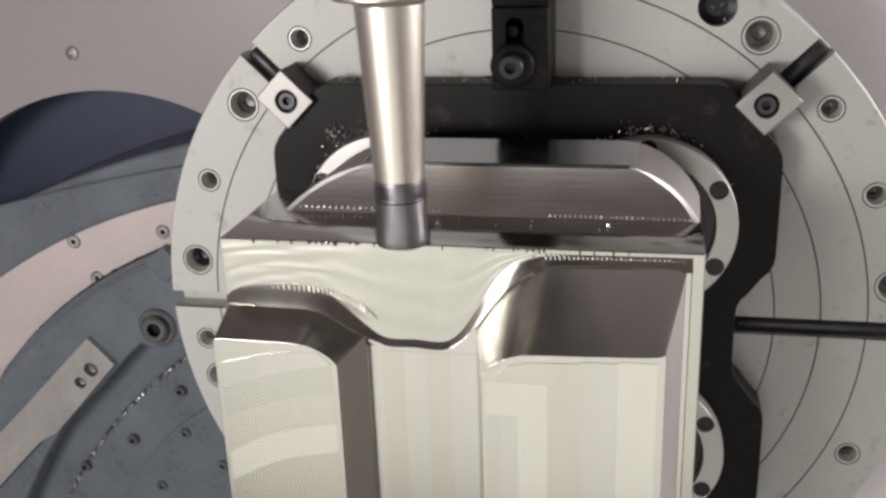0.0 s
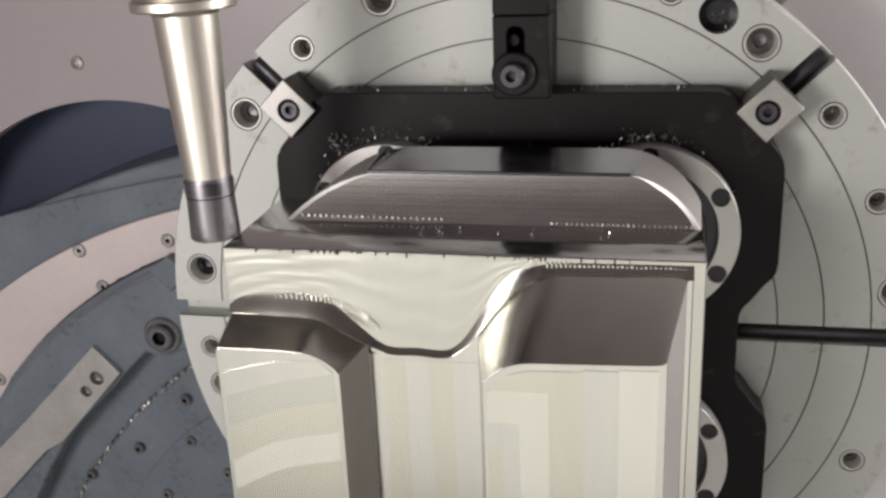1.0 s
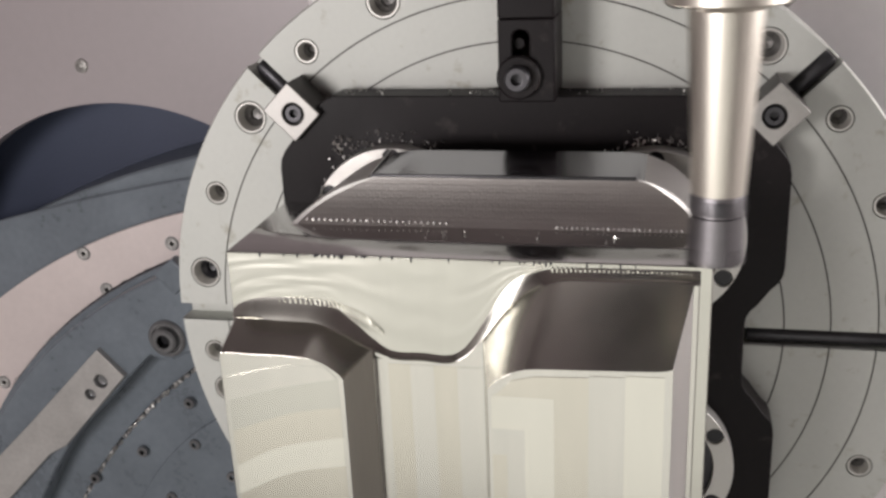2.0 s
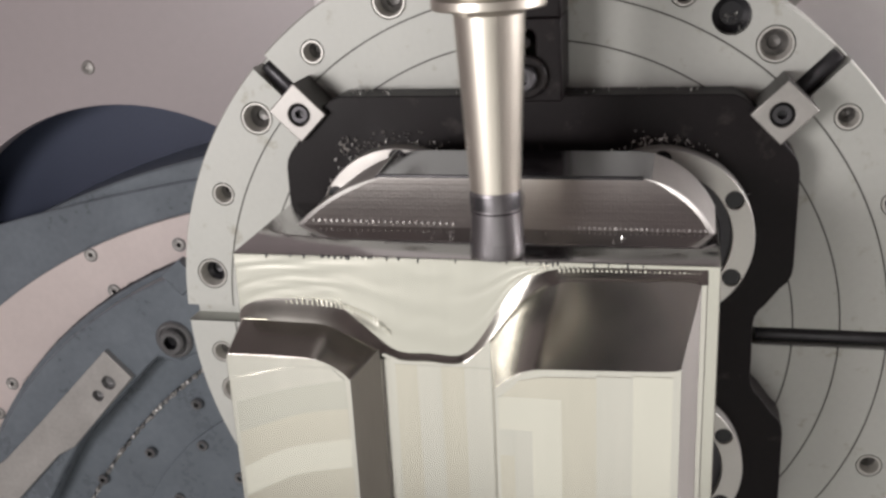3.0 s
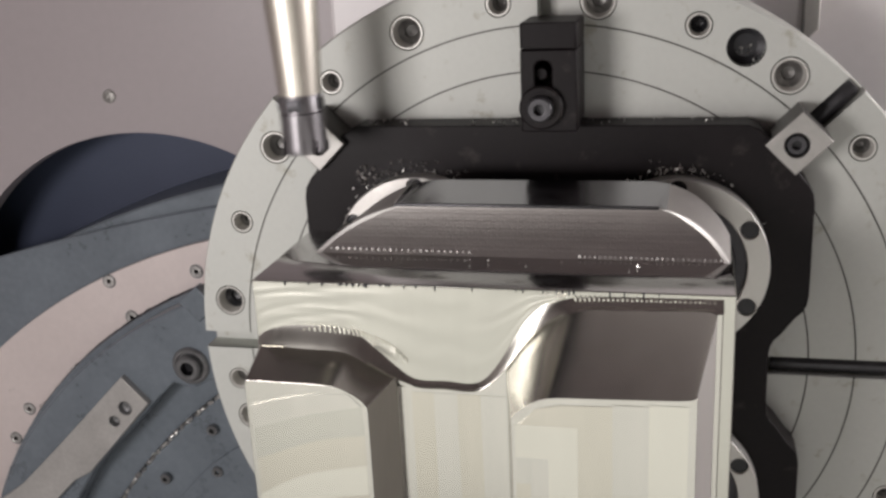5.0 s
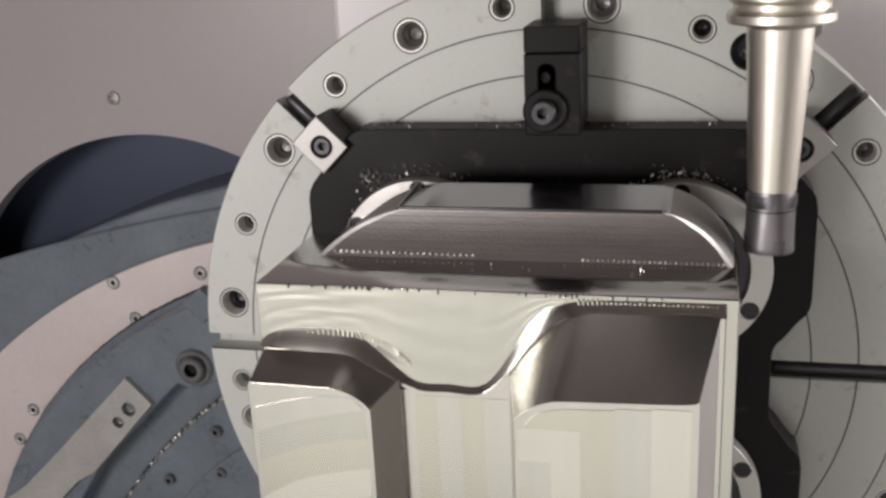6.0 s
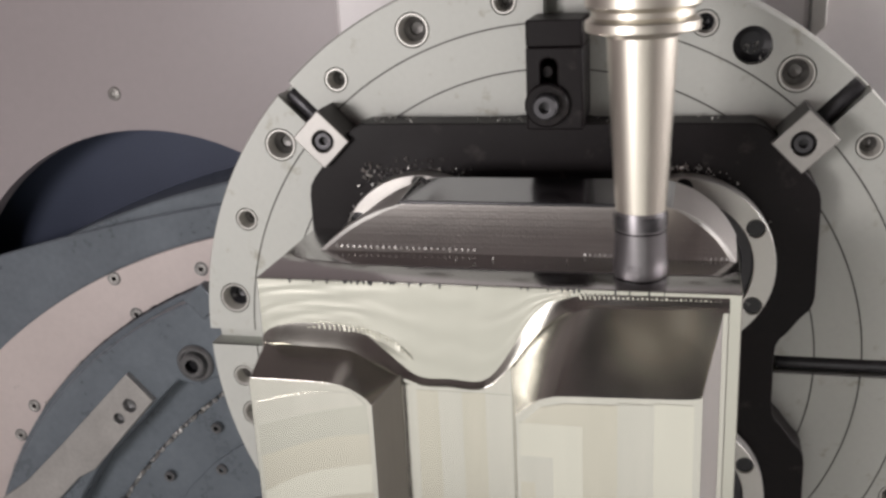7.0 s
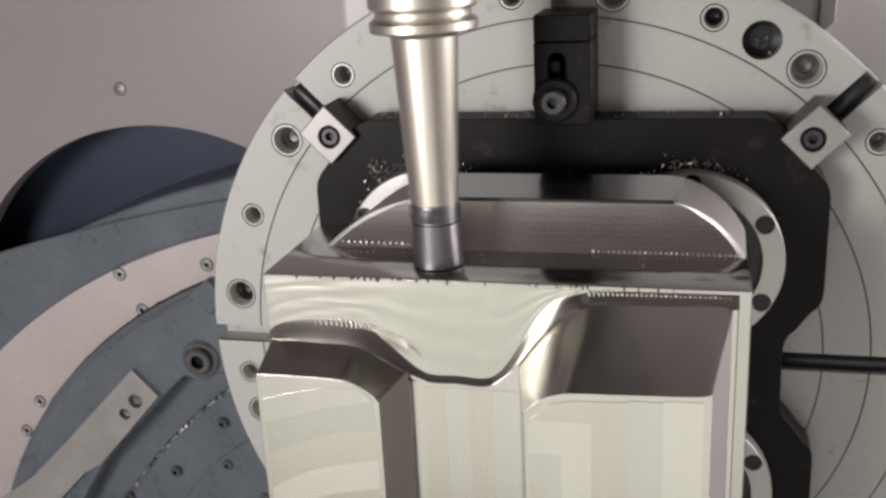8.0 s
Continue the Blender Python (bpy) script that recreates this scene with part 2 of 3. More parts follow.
def swivel_drum():
    """The tilting drum left behind the table: layered discs with screws."""
    drum = thing("swivel_drum", "blue-grey painted swivel drum with a bare metal ring", "machine drum")
    rounded(part("rear_cover", sector(-0.119, -0.94, 1.017, 0.1, 0.235, 70, 140), M_BLUE, drum), 0.003)
    rounded(part("middle_cover", sector(0.049, -2.228, 2.295, 0.006, 0.2295, 88, 118, 1.5), M_BLUE, drum), 0.002)
    rounded(part("bare_ring", sector(-0.204, -0.623, 0.642, 0.006, 0.2225, 60, 200, 0.4), M_PINK, drum, "pale bare metal ring with countersunk screws"), 0.0008)
    rounded(part("hub_cover", sector(-0.191, -0.5, 0.488, 0.007, 0.2145, 55, 215), M_BLUE, drum), 0.0015)
    # groove plates on the hub
    rounded(part("hub_plate", sector(-0.012, -0.619, 0.578, 0.004, 0.210, 90, 175), M_BLUE, drum), 0.0006)
    rounded(part("hub_plate", sector(-0.2, -0.435, 0.268, 0.003, 0.2068, 40, 190), M_BLUE, drum), 0.0006)
    bm, ring = bmesh.new(), []
    for k in range(161):
        a = radians(118 + 40 * k / 160)
        ring.append([bm.verts.new((-0.012 + (0.5787 + d) * math.cos(a), 0.2103 - h, -0.619 + (0.5787 + d) * math.sin(a))) for d, h in ((-0.0012, 0), (0, 0.0008 + 0.0004 * random.random()), (0.0018, -0.0005))])
    for p, q in zip(ring, ring[1:]):
        for i in range(2):
            bm.faces.new((p[i], p[i + 1], q[i + 1], q[i]))
    part("oily_joint", bm, M_VOID, drum, "dark oily joint round the hub plate")
    for x, z in ((-0.465, -0.043), (-0.446, -0.08), (-0.582, -0.189), (-0.605, -0.225), (-0.512, -0.139), (-0.422, -0.079), (-0.37, -0.03), (-0.65, -0.33)):
        screw = part("screw", lathe([(0.0057, 0), (0.0057, 0.0009), (0.0052, 0.0011), (0.0042, 0.0006), (0.0024, 0.0008)], 24, facing(x, 0.2226, z)), M_BAR, drum, "flush screw in a dark countersink")
        part("socket", lathe([(0.0024, 0.0008), (0.0021, 0.0001), (0, 0.0001)], 6, facing(x, 0.2226, z)), M_VOID, screw)
        part("countersink", lathe([(0.0071, 0.0001), (0.0070, 0.0004), (0.0056, 0.0003)], 24, facing(x, 0.2226, z)), M_BOLT, screw)
    for x, z in ((-0.366, -0.19), (-0.425, -0.249), (-0.366, -0.236), (-0.484, -0.285), (-0.33, -0.27), (-0.40, -0.30)):
        socket_screw(drum, x, 0.2075, z, 0.0056, 0.004, M_BOLT, "screw")
    # raised curved arm with its big bolt
    edge = [(x, z) for x, z in circle(-0.1857, -0.4848, 0.4716, 30, 104, 165)]
    arm = [(-0.3023, -0.0387)] + edge + [(-0.5867, -0.3868), (-0.5131, -0.2642), (-0.4857, -0.226), (-0.4396, -0.1809), (-0.4053, -0.1456), (-0.3886, -0.1299), (-0.3759, -0.1338), (-0.3631, -0.1329), (-0.3514, -0.126), (-0.3023, -0.1123)]
    rounded(part("arm", prism(arm, 0.184, 0.2142), M_BLUE, drum), 0.005, 3)
    bm = lathe([(0.0185, 0), (0.0185, 0.002), (0.0165, 0.0035), (0.0145, 0.0035), (0.0135, 0.001), (0.0125, 0.001), (0.0122, 0.008), (0.0105, 0.0095), (0.0068, 0.0095)], 36, facing(-0.3671, 0.184, -0.1103))
    bolt = part("bolt", bm, M_BOLT, drum, "big socket bolt in a washer")
    part("socket", lathe([(0.0068, 0.0095), (0.006, 0.003), (0, 0.003)], 6, facing(-0.3671, 0.184, -0.1103)), M_VOID, bolt)
    # pale bar screwed to the arm
    bar = [(-0.4392, -0.1235), (-0.4146, -0.15), (-0.4902, -0.2305), (-0.5108, -0.2422), (-0.5874, -0.3188), (-0.6266, -0.2893), (-0.5726, -0.252), (-0.5236, -0.2059)]
    holes = [circle(-0.4402, -0.1568, 0.0072, 20), circle(-0.4539, -0.1716, 0.0058, 18)]
    rounded(part("bar", prism(bar, 0.177, 0.1842, holes), M_BAR, drum, "pale steel bar with two bores"), 0.0006)
    for x, z, r in ((-0.4402, -0.1568, 0.0072), (-0.4539, -0.1716, 0.0058)):
        part("bore", lathe([(r, 0), (r * 0.9, -0.001), (r * 0.8, -0.0055), (0, -0.006)], 20, facing(x, 0.1772, z)), M_BOLT, drum)
    rounded(part("stop_block", prism([(-0.366, -0.042), (-0.346, -0.026), (-0.33, -0.044), (-0.347, -0.062)], 0.172, 0.184), M_BLUE, drum, "small pale stop block"), 0.0015)
    # dark sealant oozing along the ring's inner edge
    bm, ring = bmesh.new(), []
    for k in range(240):
        a = radians(103 + 64 * k / 239)
        r = 0.0007 + 0.0019 * max(0, noise.noise((k * 0.21, 3.1, 0))) + 0.0006 * random.random()
        c = Vector((-0.191 + 0.4885 * math.cos(a), 0.2215, -0.5 + 0.4885 * math.sin(a)))
        u = Vector((math.cos(a), 0, math.sin(a)))
        ring.append([bm.verts.new(c + r * (u * math.cos(b) + Vector((0, -1, 0)) * math.sin(b))) for b in (0, 0.8, 1.57, 2.35, 3.14)])
    for p, q in zip(ring, ring[1:]):
        for i in range(4):
            bm.faces.new((p[i], p[i + 1], q[i + 1], q[i]))
    part("sealant_bead", bm, M_VOID, drum, "dark uneven sealant bead")
    # wall screw beside the opening
    sc = tagged(part("wall_screw", lathe([(0.0068, 0), (0.0062, 0.0022), (0.003, 0.0034), (0.0018, 0.002), (0, 0.002)], 20, facing(-0.452, 0.25, 0.134)), M_CLAMP),
                "small domed screw in the enamelled wall", "screw")
    return sc


swivel_drum()


def housing():
    h = thing("table_housing", "white enamelled bearing housing behind the round table", "machine housing")
    rounded(part("column", block(-0.167, 0.153, 0.085, 0.25, -0.9, 1.2), M_WHITE, h), 0.004)
    rounded(part("neck", lathe([(0.19, -0.09), (0.19, 0.0), (0, 0)], 72, facing(0, 0.055, 0)), M_BLUE, h), 0.002)
    rounded(part("cover", prism([(0.153, 0.19), (0.163, 0.199), (0.163, 0.4), (0.153, 0.4)], 0.08, 0.25), M_CLAMP, h), 0.001)
    panel = part("side_panel", block(0, 1.04, 0, 0.02, -0.9, 1.2, 0.003), M_WHITE)
    panel.matrix_basis = pose(0.155, 0.1, 0, 0, 0, 8)
    tagged(panel, "white enamelled panel beside the table housing", "panel", kind="structure")


housing()

# ---------------------------------------------------------------- the round table
TABLE_R, SLOT = 0.25, 0.0061
BORES = [(7.5, 1), (22.5, 0), (37.5, 0), (52.5, 1), (67.5, 0), (82.5, 1), (97.5, 0), (112.5, 1), (127.5, 0), (142.5, 1), (157.5, 0), (172.5, 1), (187.5, 0), (195, 2), (202.5, 1), (217.5, 0), (322.5, 1), (337.5, 0), (60, 3)]
BORE_R = {0: 0.0058, 1: 0.0088, 2: 0.0078, 3: 0.0112}


def wedge(r0, r1, k):
    """Outline between two slots, from radius r0 to r1; k counts eighths."""
    a0, a1 = 45.0 * k, 45.0 * (k + 1)
    pts = []
    for r, flip in ((r1, False), (max(r0, 0.02), True)):
        off = math.degrees(math.asin(SLOT / r))
        arc = circle(0, 0, r, 24, a0 + off, a1 - off)
        pts += arc[::-1] if flip else arc
    return pts


def round_table():
    table = thing("rotary_table", "round ground steel machine table with slots and bores", "machine table")
    rounded(part("body", lathe([(0, -0.055), (TABLE_R - 0.004, -0.055), (TABLE_R, -0.051), (TABLE_R, -0.0165), (0, -0.0165)], 128, facing(0, 0, 0)), M_TABLE, table), 0.001)
    bores = [(0.229 * math.cos(radians(a)), 0.229 * math.sin(radians(a)), k, a) for a, k in BORES]
    for k in range(8):
        inside = [circle(x, z, BORE_R[s] + (0.0023 if s < 3 else 0), 28) for x, z, s, a in bores if 45 * k < a < 45 * k + 45]
        part("segment", prism(wedge(0, TABLE_R, k), 0.0025, 0.0165, inside), M_TABLE, table)
        for r0, r1 in ((0.1, 0.1588), (0.1598, 0.1864), (0.1874, 0.2140), (0.2150, TABLE_R - 0.0012)):
            part("face_ring", prism(wedge(r0, r1, k), 0.0, 0.0025, inside if r1 > 0.22 else (), back=False), M_TABLE, table)
        part("rim_edge", loft(wedge(0.2149, TABLE_R, k), wedge(0.2149, TABLE_R - 0.0012, k), 0.0024, 0.0001, cap=False), M_TABLE, table)
        for r1 in (0.1593, 0.1869, 0.2145):
            part("groove_dirt", prism(wedge(r1 - 0.0009, r1 + 0.0009, k), 0.0006, 0.0024), M_GROOVE, table, "dark dirt in a turned groove", smooth=False)
    for x, z, s, a in bores:
        r = BORE_R[s]
        if s == 3:
            part("bore_plug", lathe([(r, 0), (r, -0.010), (r * 0.6, -0.012), (0, -0.012)], 32, facing(x, 0, z)), M_VOID, table, "wide dark bore with chips in it", smooth=False)
            continue
        bush = part("bushing", lathe([(r + 0.0016, -0.0003), (r + 0.0013, 0.0001), (r + 0.0004, 0.0001), (r, -0.0006), (r * 0.97, -0.0012), (r * 0.93, -0.005), (r * 0.9, -0.0054), (r * 0.86, -0.012)], 32, facing(x, 0, z)), M_BORE, table)
        # shade in the bore is put into its bottom's colour, deepest in four
        part("bore_bottom", lathe([(r * 0.88, -0.0085), (r * 0.5, -0.0108), (r * 0.42, -0.0135), (0, -0.0142)], 24, facing(x, 0, z)), M_VOID if a in (67.5, 172.5, 195, 322.5) else M_BOTTOM, bush, smooth=False)
    return table


round_table()


# ---------------------------------------------------------------- fixture plate and clamping modules
def mirrored(quarter):
    """A closed outline from its quarter, which runs from the x axis to the z axis."""
    up = quarter + [(-x, z) for x, z in quarter[::-1]]
    return up + [(-x, -z) for x, z in up[1:-1]]


def fixture_plate():
    q = [(0.1334, 0.0), (0.1334, 0.018)] + [(0.1334 + 0.012 * (1 - math.cos(radians(a))), 0.018 + 0.014 * math.sin(radians(a))) for a in (20, 40, 60)]
    q += [(0.1475, 0.0415), (0.1515, 0.0455), (0.1538, 0.0505), (0.1545, 0.056), (0.1545, 0.112), (0.1535, 0.118), (0.1505, 0.1235), (0.128, 0.1505), (0.1225, 0.1555), (0.1165, 0.158)]
    plate = thing("fixture_plate", "black oxide steel fixture plate with a waisted outline, oily", "fixture plate")
    rounded(part("plate", prism(mirrored(q), -0.024, -0.0005), M_DARK, plate), 0.0012)
    return plate


fixture_plate()


def clamping_module(x, z):
    mod = thing("clamping_module", "round turned steel clamping module bolted to the black plate", "clamping module", "clamping modules on the plate")
    holes = [circle(0.047 * math.cos(radians(a)), 0.047 * math.sin(radians(a)), 0.0053, 20) for a in range(30, 390, 60)]
    rounded(part("ring", prism(circle(0, 0, 0.053, 72), -0.037, -0.0242, holes + [circle(0, 0, 0.0405, 56)]), M_RING, mod), 0.0005)
    for a in range(30, 390, 60):
        px, pz = 0.047 * math.cos(radians(a)), 0.047 * math.sin(radians(a))
        part("plug", lathe([(0.0053, -0.0022), (0.0049, -0.0014), (0, -0.0013)], 16, facing(px, -0.037, pz)), M_VOID, mod)
    part("core", lathe([(0.0405, -0.005), (0.034, -0.004), (0.033, 0.0006), (0.0, 0.0006)], 48, facing(0, -0.037, 0)), M_SCREW, mod)
    mod.location = (x, 0, z)
    return mod


first = clamping_module(0.078, 0.076)
for mx, mz in ((-0.078, 0.076), (0.078, -0.076), (-0.078, -0.076)):
    copy_thing(first, Matrix.Translation((mx, 0, mz)))


def corner_clamp(x, z, lean):
    """Square clamp standing on its corner at a slot, with a socket screw."""
    c = thing("corner_clamp", "grey steel square clamp block gripping the black plate's corner", "clamp", "corner clamps on the table")
    s = 0.0123
    bm = prism([(-s, -s), (s, -s), (s, s * 1.25), (-s, s * 1.25)], -0.03, -0.0243, [circle(0, 0, 0.0068, 28)])
    bm.normal_update()
    # faces turned aside get the darker steel, shade put into the colour
    for f in bm.faces:
        f.material_index = 0 if abs(f.normal.y) > 0.5 else 1
    rounded(part("body", bm, [M_CLAMP, M_SIDE], c, "ground front, with shade put into the darker sides"), 0.0007)
    part("foot", block(-s * 0.99, s * 0.99, -0.0243, -0.0005, -s + 0.0058, s * 1.24), M_SIDE, c)
    socket_screw(c, 0, -0.0244, 0, 0.0059, 0.0048)
    c.matrix_basis = pose(x, 0, z, 0, lean, 0)
    return c


corner_clamp(-0.1408, 0.148, -45)
corner_clamp(0.1424, 0.1472, 45)


def strap_clamp():
    c = thing("strap_clamp", "black steel strap clamp with a long slot, bolt and washer", "clamp")
    slot = circle(0.0022, 0.1795, 0.0048, 12, 180, 360) + circle(0.0022, 0.1935, 0.0048, 12, 0, 180)
    rounded(part("strap", prism([(-0.0108, 0.1575), (0.0215, 0.1575), (0.0215, 0.2045), (-0.0108, 0.2045)], -0.041, -0.0242, [slot]), M_DARK, c), 0.001)
    rounded(part("heel", prism([(-0.0108, 0.2046), (0.0215, 0.2046), (0.0215, 0.2195), (-0.0108, 0.2195)], -0.0405, -0.0002), M_DARK, c), 0.0012)
    rounded(part("foot", prism([(-0.0108, 0.1605), (0.0215, 0.1605), (0.0215, 0.2045), (-0.0108, 0.2045)], -0.024, -0.0002, [slot]), M_DARK, c), 0.0005)
    part("stud", lathe([(0.0036, 0), (0.0036, 0.034), (0.003, 0.035), (0, 0.035)], 20, facing(0.0005, 0, 0.190)), M_DARK, c)
    part("washer", lathe([(0.0122, 0), (0.0125, 0.0005), (0.0125, 0.0035), (0.0115, 0.0045), (0.0075, 0.0045), (0.0075, 0.003)], 40, facing(0.0012, -0.0411, 0.1722)), M_DARK, c)
    socket_screw(c, 0.0012, -0.0445, 0.1722, 0.0072, 0.008)
    return c


strap_clamp()


def slot_key(angle, r0, r1):
    """Dark round key lying in a table slot."""
    bm = lathe([(0, r0), (0.0046, r0), (0.0052, r0 + 0.001), (0.0052, r1 - 0.003), (0.0042, r1 - 0.0005), (0.0016, r1), (0, r1)], 24)
    key = part("slot_key", bm, M_SCREW)
    key.matrix_basis = pose(0, 0.0072, 0, 0, 90 - angle, 0)
    return tagged(key, "dark round steel key lying in a table slot", "slot key", "keys in the table slots")


for angle, r0, r1 in ((45, 0.214, 0.248), (135, 0.214, 0.246), (0, 0.137, 0.249)):
    slot_key(angle, r0, r1)


# ---------------------------------------------------------------- the workpiece
X0, X1, YF, ZT = -0.140, 0.1073, -0.147, 0.1
STEM_BACK = -0.058


def spline(points, n=6):
    """A smooth line through a few points."""
    out = []
    p = [points[0], *points, points[-1]]
    for i in range(1, len(p) - 2):
        for k in range(n):
            t = k / n
            out.append(tuple(0.5 * (2 * p[i][a] + (p[i + 1][a] - p[i - 1][a]) * t + (2 * p[i - 1][a] - 5 * p[i][a] + 4 * p[i + 1][a] - p[i + 2][a]) * t * t
                                    + (3 * p[i][a] - p[i - 1][a] - 3 * p[i + 1][a] + p[i + 2][a]) * t ** 3) for a in (0, 1)))
    return out + [points[-1]]


def stem_edge(z):
    """The stem's width at the height z: a small radius on one shoulder and a large one on the other."""
    return (-0.0599 - math.sqrt(max(0, 0.0852 ** 2 - (z - 0.041) ** 2)), 0.0616 + math.sqrt(max(0, 0.0505 ** 2 - (z - 0.0757) ** 2)))


def stem_front(z):
    """The stem's front leans back; its foot is hollowed."""
    u = min(1.1, (0.1262 - z) / 0.0262)
    return -0.0858 - 0.0098 * u - 0.0047 * u ** 2.0


def facet(outline, y, tilt_x, tilt_z, deep=0.0012):
    """A flat milled pass, turned by a hair so that it mirrors another part of the cabin."""
    cx, cz = sum(p[0] for p in outline) / len(outline), sum(p[1] for p in outline) / len(outline)
    bm = bmesh.new()
    f = [bm.verts.new((x, y + tilt_x * (x - cx) + tilt_z * (z - cz), z)) for x, z in outline]
    g = [bm.verts.new((x, y + deep, z)) for x, z in outline]
    bm.faces.new(f)
    for i in range(len(f)):
        j = (i + 1) % len(f)
        bm.faces.new((f[i], f[j], g[j], g[i]))
    return bm


def rect(x0, x1, z0, z1):
    return [(x0, z0), (x1, z0), (x1, z1), (x0, z1)]


def ticks(a, b, n, size, bend=None, tilt=0):
    """A row of small scallops from a to b."""
    bm = bmesh.new()
    for i in range(n):
        t = (i + 0.5) / n
        c = Vector(a).lerp(Vector(b), t) + (Vector(bend) * 4 * t * (1 - t) if bend else Vector())
        m = Matrix.Translation(c) @ pose(0, 0, 0, tilt + random.uniform(-5, 5), random.uniform(-14, 4), random.uniform(-5, 5)) @ Matrix.Diagonal((2 * size[0] * random.uniform(0.7, 1.2), 4 * size[1], 2 * size[2] * random.uniform(0.7, 1.2), 1))
        bmesh.ops.create_cube(bm, size=1, matrix=m)
    return bm


def workpiece():
    w = thing("workpiece", "half-machined aluminium mould block with bright milled relief", "workpiece")
    rounded(part("body", block(X0, X1, YF, -0.056, -0.1, ZT), M_ALU_DULL, w), 0.0005)
    part("back_step", block(-0.124, 0.105, -0.0562, -0.0375, -0.12, 0.0998, 0.001), M_ALU2, w)
    # stem: leaning front, rounded shoulders, top planed off on a slope
    bm = bmesh.new()
    hs = [0.1262 - 0.0266 * (1 - k / 18) ** 2 for k in range(19)]
    fl = [bm.verts.new((stem_edge(z)[0], stem_front(z), z)) for z in hs]
    fr = [bm.verts.new((stem_edge(z)[1], stem_front(z), z)) for z in hs]
    rise = [0.0071 * (0.4 + 0.6 * (z - 0.0996) / 0.0266) for z in hs]
    kl = [bm.verts.new((stem_edge(z)[0] + 0.008, STEM_BACK, z + h)) for z, h in zip(hs, rise)]
    kr = [bm.verts.new((stem_edge(z)[1] + 0.001, STEM_BACK, z + h)) for z, h in zip(hs, rise)]
    for i in range(len(hs) - 1):
        for q in ((fl[i], fr[i], fr[i + 1], fl[i + 1]), (fl[i], fl[i + 1], kl[i + 1], kl[i]), (fr[i + 1], fr[i], kr[i], kr[i + 1]), (kl[i], kl[i + 1], kr[i + 1], kr[i])):
            bm.faces.new(q)
    bm.faces.new((fl[-1], fr[-1], kr[-1], kl[-1]))
    bm.normal_update()
    for f in bm.faces:
        f.material_index = 2 if abs(f.normal.x) > 0.22 else (0 if f.normal.z < 0.6 else 1)
    rounded(part("stem", bm, [M_ALU2, M_ALU_TOP, M_ALU_FLANK], w, "raised stem with rounded shoulders and a planed sloping top"), 0.0011, 2)
    # thin dark bar added to draw the dark line between front and top
    bm = block(-0.0765, 0.0690, -0.0876, -0.0854, 0.1249, 0.1266, 0.0005)
    part("edge_line", bm, M_SCREW, w, "added dark bar that draws the dark line along the stem's upper edge")
    # seam where the planed top ends at the shoulder
    for x, lean in ((-0.0775, 0.006),):
        bm = bmesh.new()
        z = 0.1262 if x < 0 else 0.1255
        rows = [[bm.verts.new((x + lean * f + d, -0.0850 + f * (STEM_BACK + 0.0845), z - (0.0013 if x < 0 else 0.0007) * (1 - f) + 0.0071 * f + h)) for d, h in ((-0.0009, -0.0012), (-0.0003, 0.0005), (0.0003, 0.0005), (0.0009, -0.0012))] for f in (0.0, 1.0)]
        for i in range(3):
            bm.faces.new((rows[0][i], rows[0][i + 1], rows[1][i + 1], rows[1][i]))
        part("seam", bm, M_ALU_SHARP, w, smooth=False)
    # front-facing rims round the two shoulders, their highlight put into a paler colour
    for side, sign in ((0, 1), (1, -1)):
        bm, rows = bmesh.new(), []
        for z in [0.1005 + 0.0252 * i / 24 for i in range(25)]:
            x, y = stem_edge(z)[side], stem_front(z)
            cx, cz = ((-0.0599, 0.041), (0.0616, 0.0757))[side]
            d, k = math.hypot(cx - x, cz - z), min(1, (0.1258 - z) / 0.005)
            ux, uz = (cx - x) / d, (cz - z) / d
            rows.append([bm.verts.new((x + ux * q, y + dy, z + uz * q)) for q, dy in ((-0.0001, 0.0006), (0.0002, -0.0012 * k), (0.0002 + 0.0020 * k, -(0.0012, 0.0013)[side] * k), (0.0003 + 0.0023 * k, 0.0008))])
        for a, b in zip(rows, rows[1:]):
            for i in range(3):
                bm.faces.new((a[i], a[i + 1], b[i + 1], b[i]))
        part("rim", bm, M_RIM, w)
    # passes that the cutter left on the ledge, each a hair higher than the one before it
    def ledge_pass(line, back, high, mat):
        outline = line + [(x, back) for x in (line[-1][0], line[0][0])]
        cx, cy = sum(p[0] for p in outline) / len(outline), sum(p[1] for p in outline) / len(outline)
        ob = part("ledge_pass", loft(outline, [(cx + (x - cx) * 0.997, cy + (y - cy) * 0.985) for x, y in outline], 0, high), mat, w)
        ob.data.transform(Matrix(((1, 0, 0, 0), (0, 0, 1, 0), (0, 1, 0, ZT - 0.0001), (0, 0, 0, 1))))
    ledge_pass([(X0 + 0.0004, YF + 0.0006), (X1 - 0.0004, YF + 0.0006)], -0.0575, 0.0003, M_ALU_SHARP)
    ledge_pass(spline([(-0.1393, -0.075), (-0.1388, -0.098), (-0.1362, -0.1068), (-0.129, -0.1135), (-0.119, -0.1172), (-0.09, -0.1225)], 4) + [(0.0995, -0.1235), (0.106, -0.117)], -0.0578, 0.0007, M_ALU_SHARP)
    # wavy relief on the front with its hollow blend above
    wave = spline([(X0 + 0.0005, 0.0655), (-0.115, 0.0662), (-0.088, 0.0642), (-0.073, 0.0555), (-0.054, 0.0465), (-0.037, 0.046), (-0.019, 0.0462), (-0.004, 0.060), (0.010, 0.077), (0.024, 0.0895), (0.038, 0.0932), (0.07, 0.094), (0.1015, 0.0942)])
    low = [(X1 - 0.006, -0.1), (X0 + 0.0005, -0.1)]
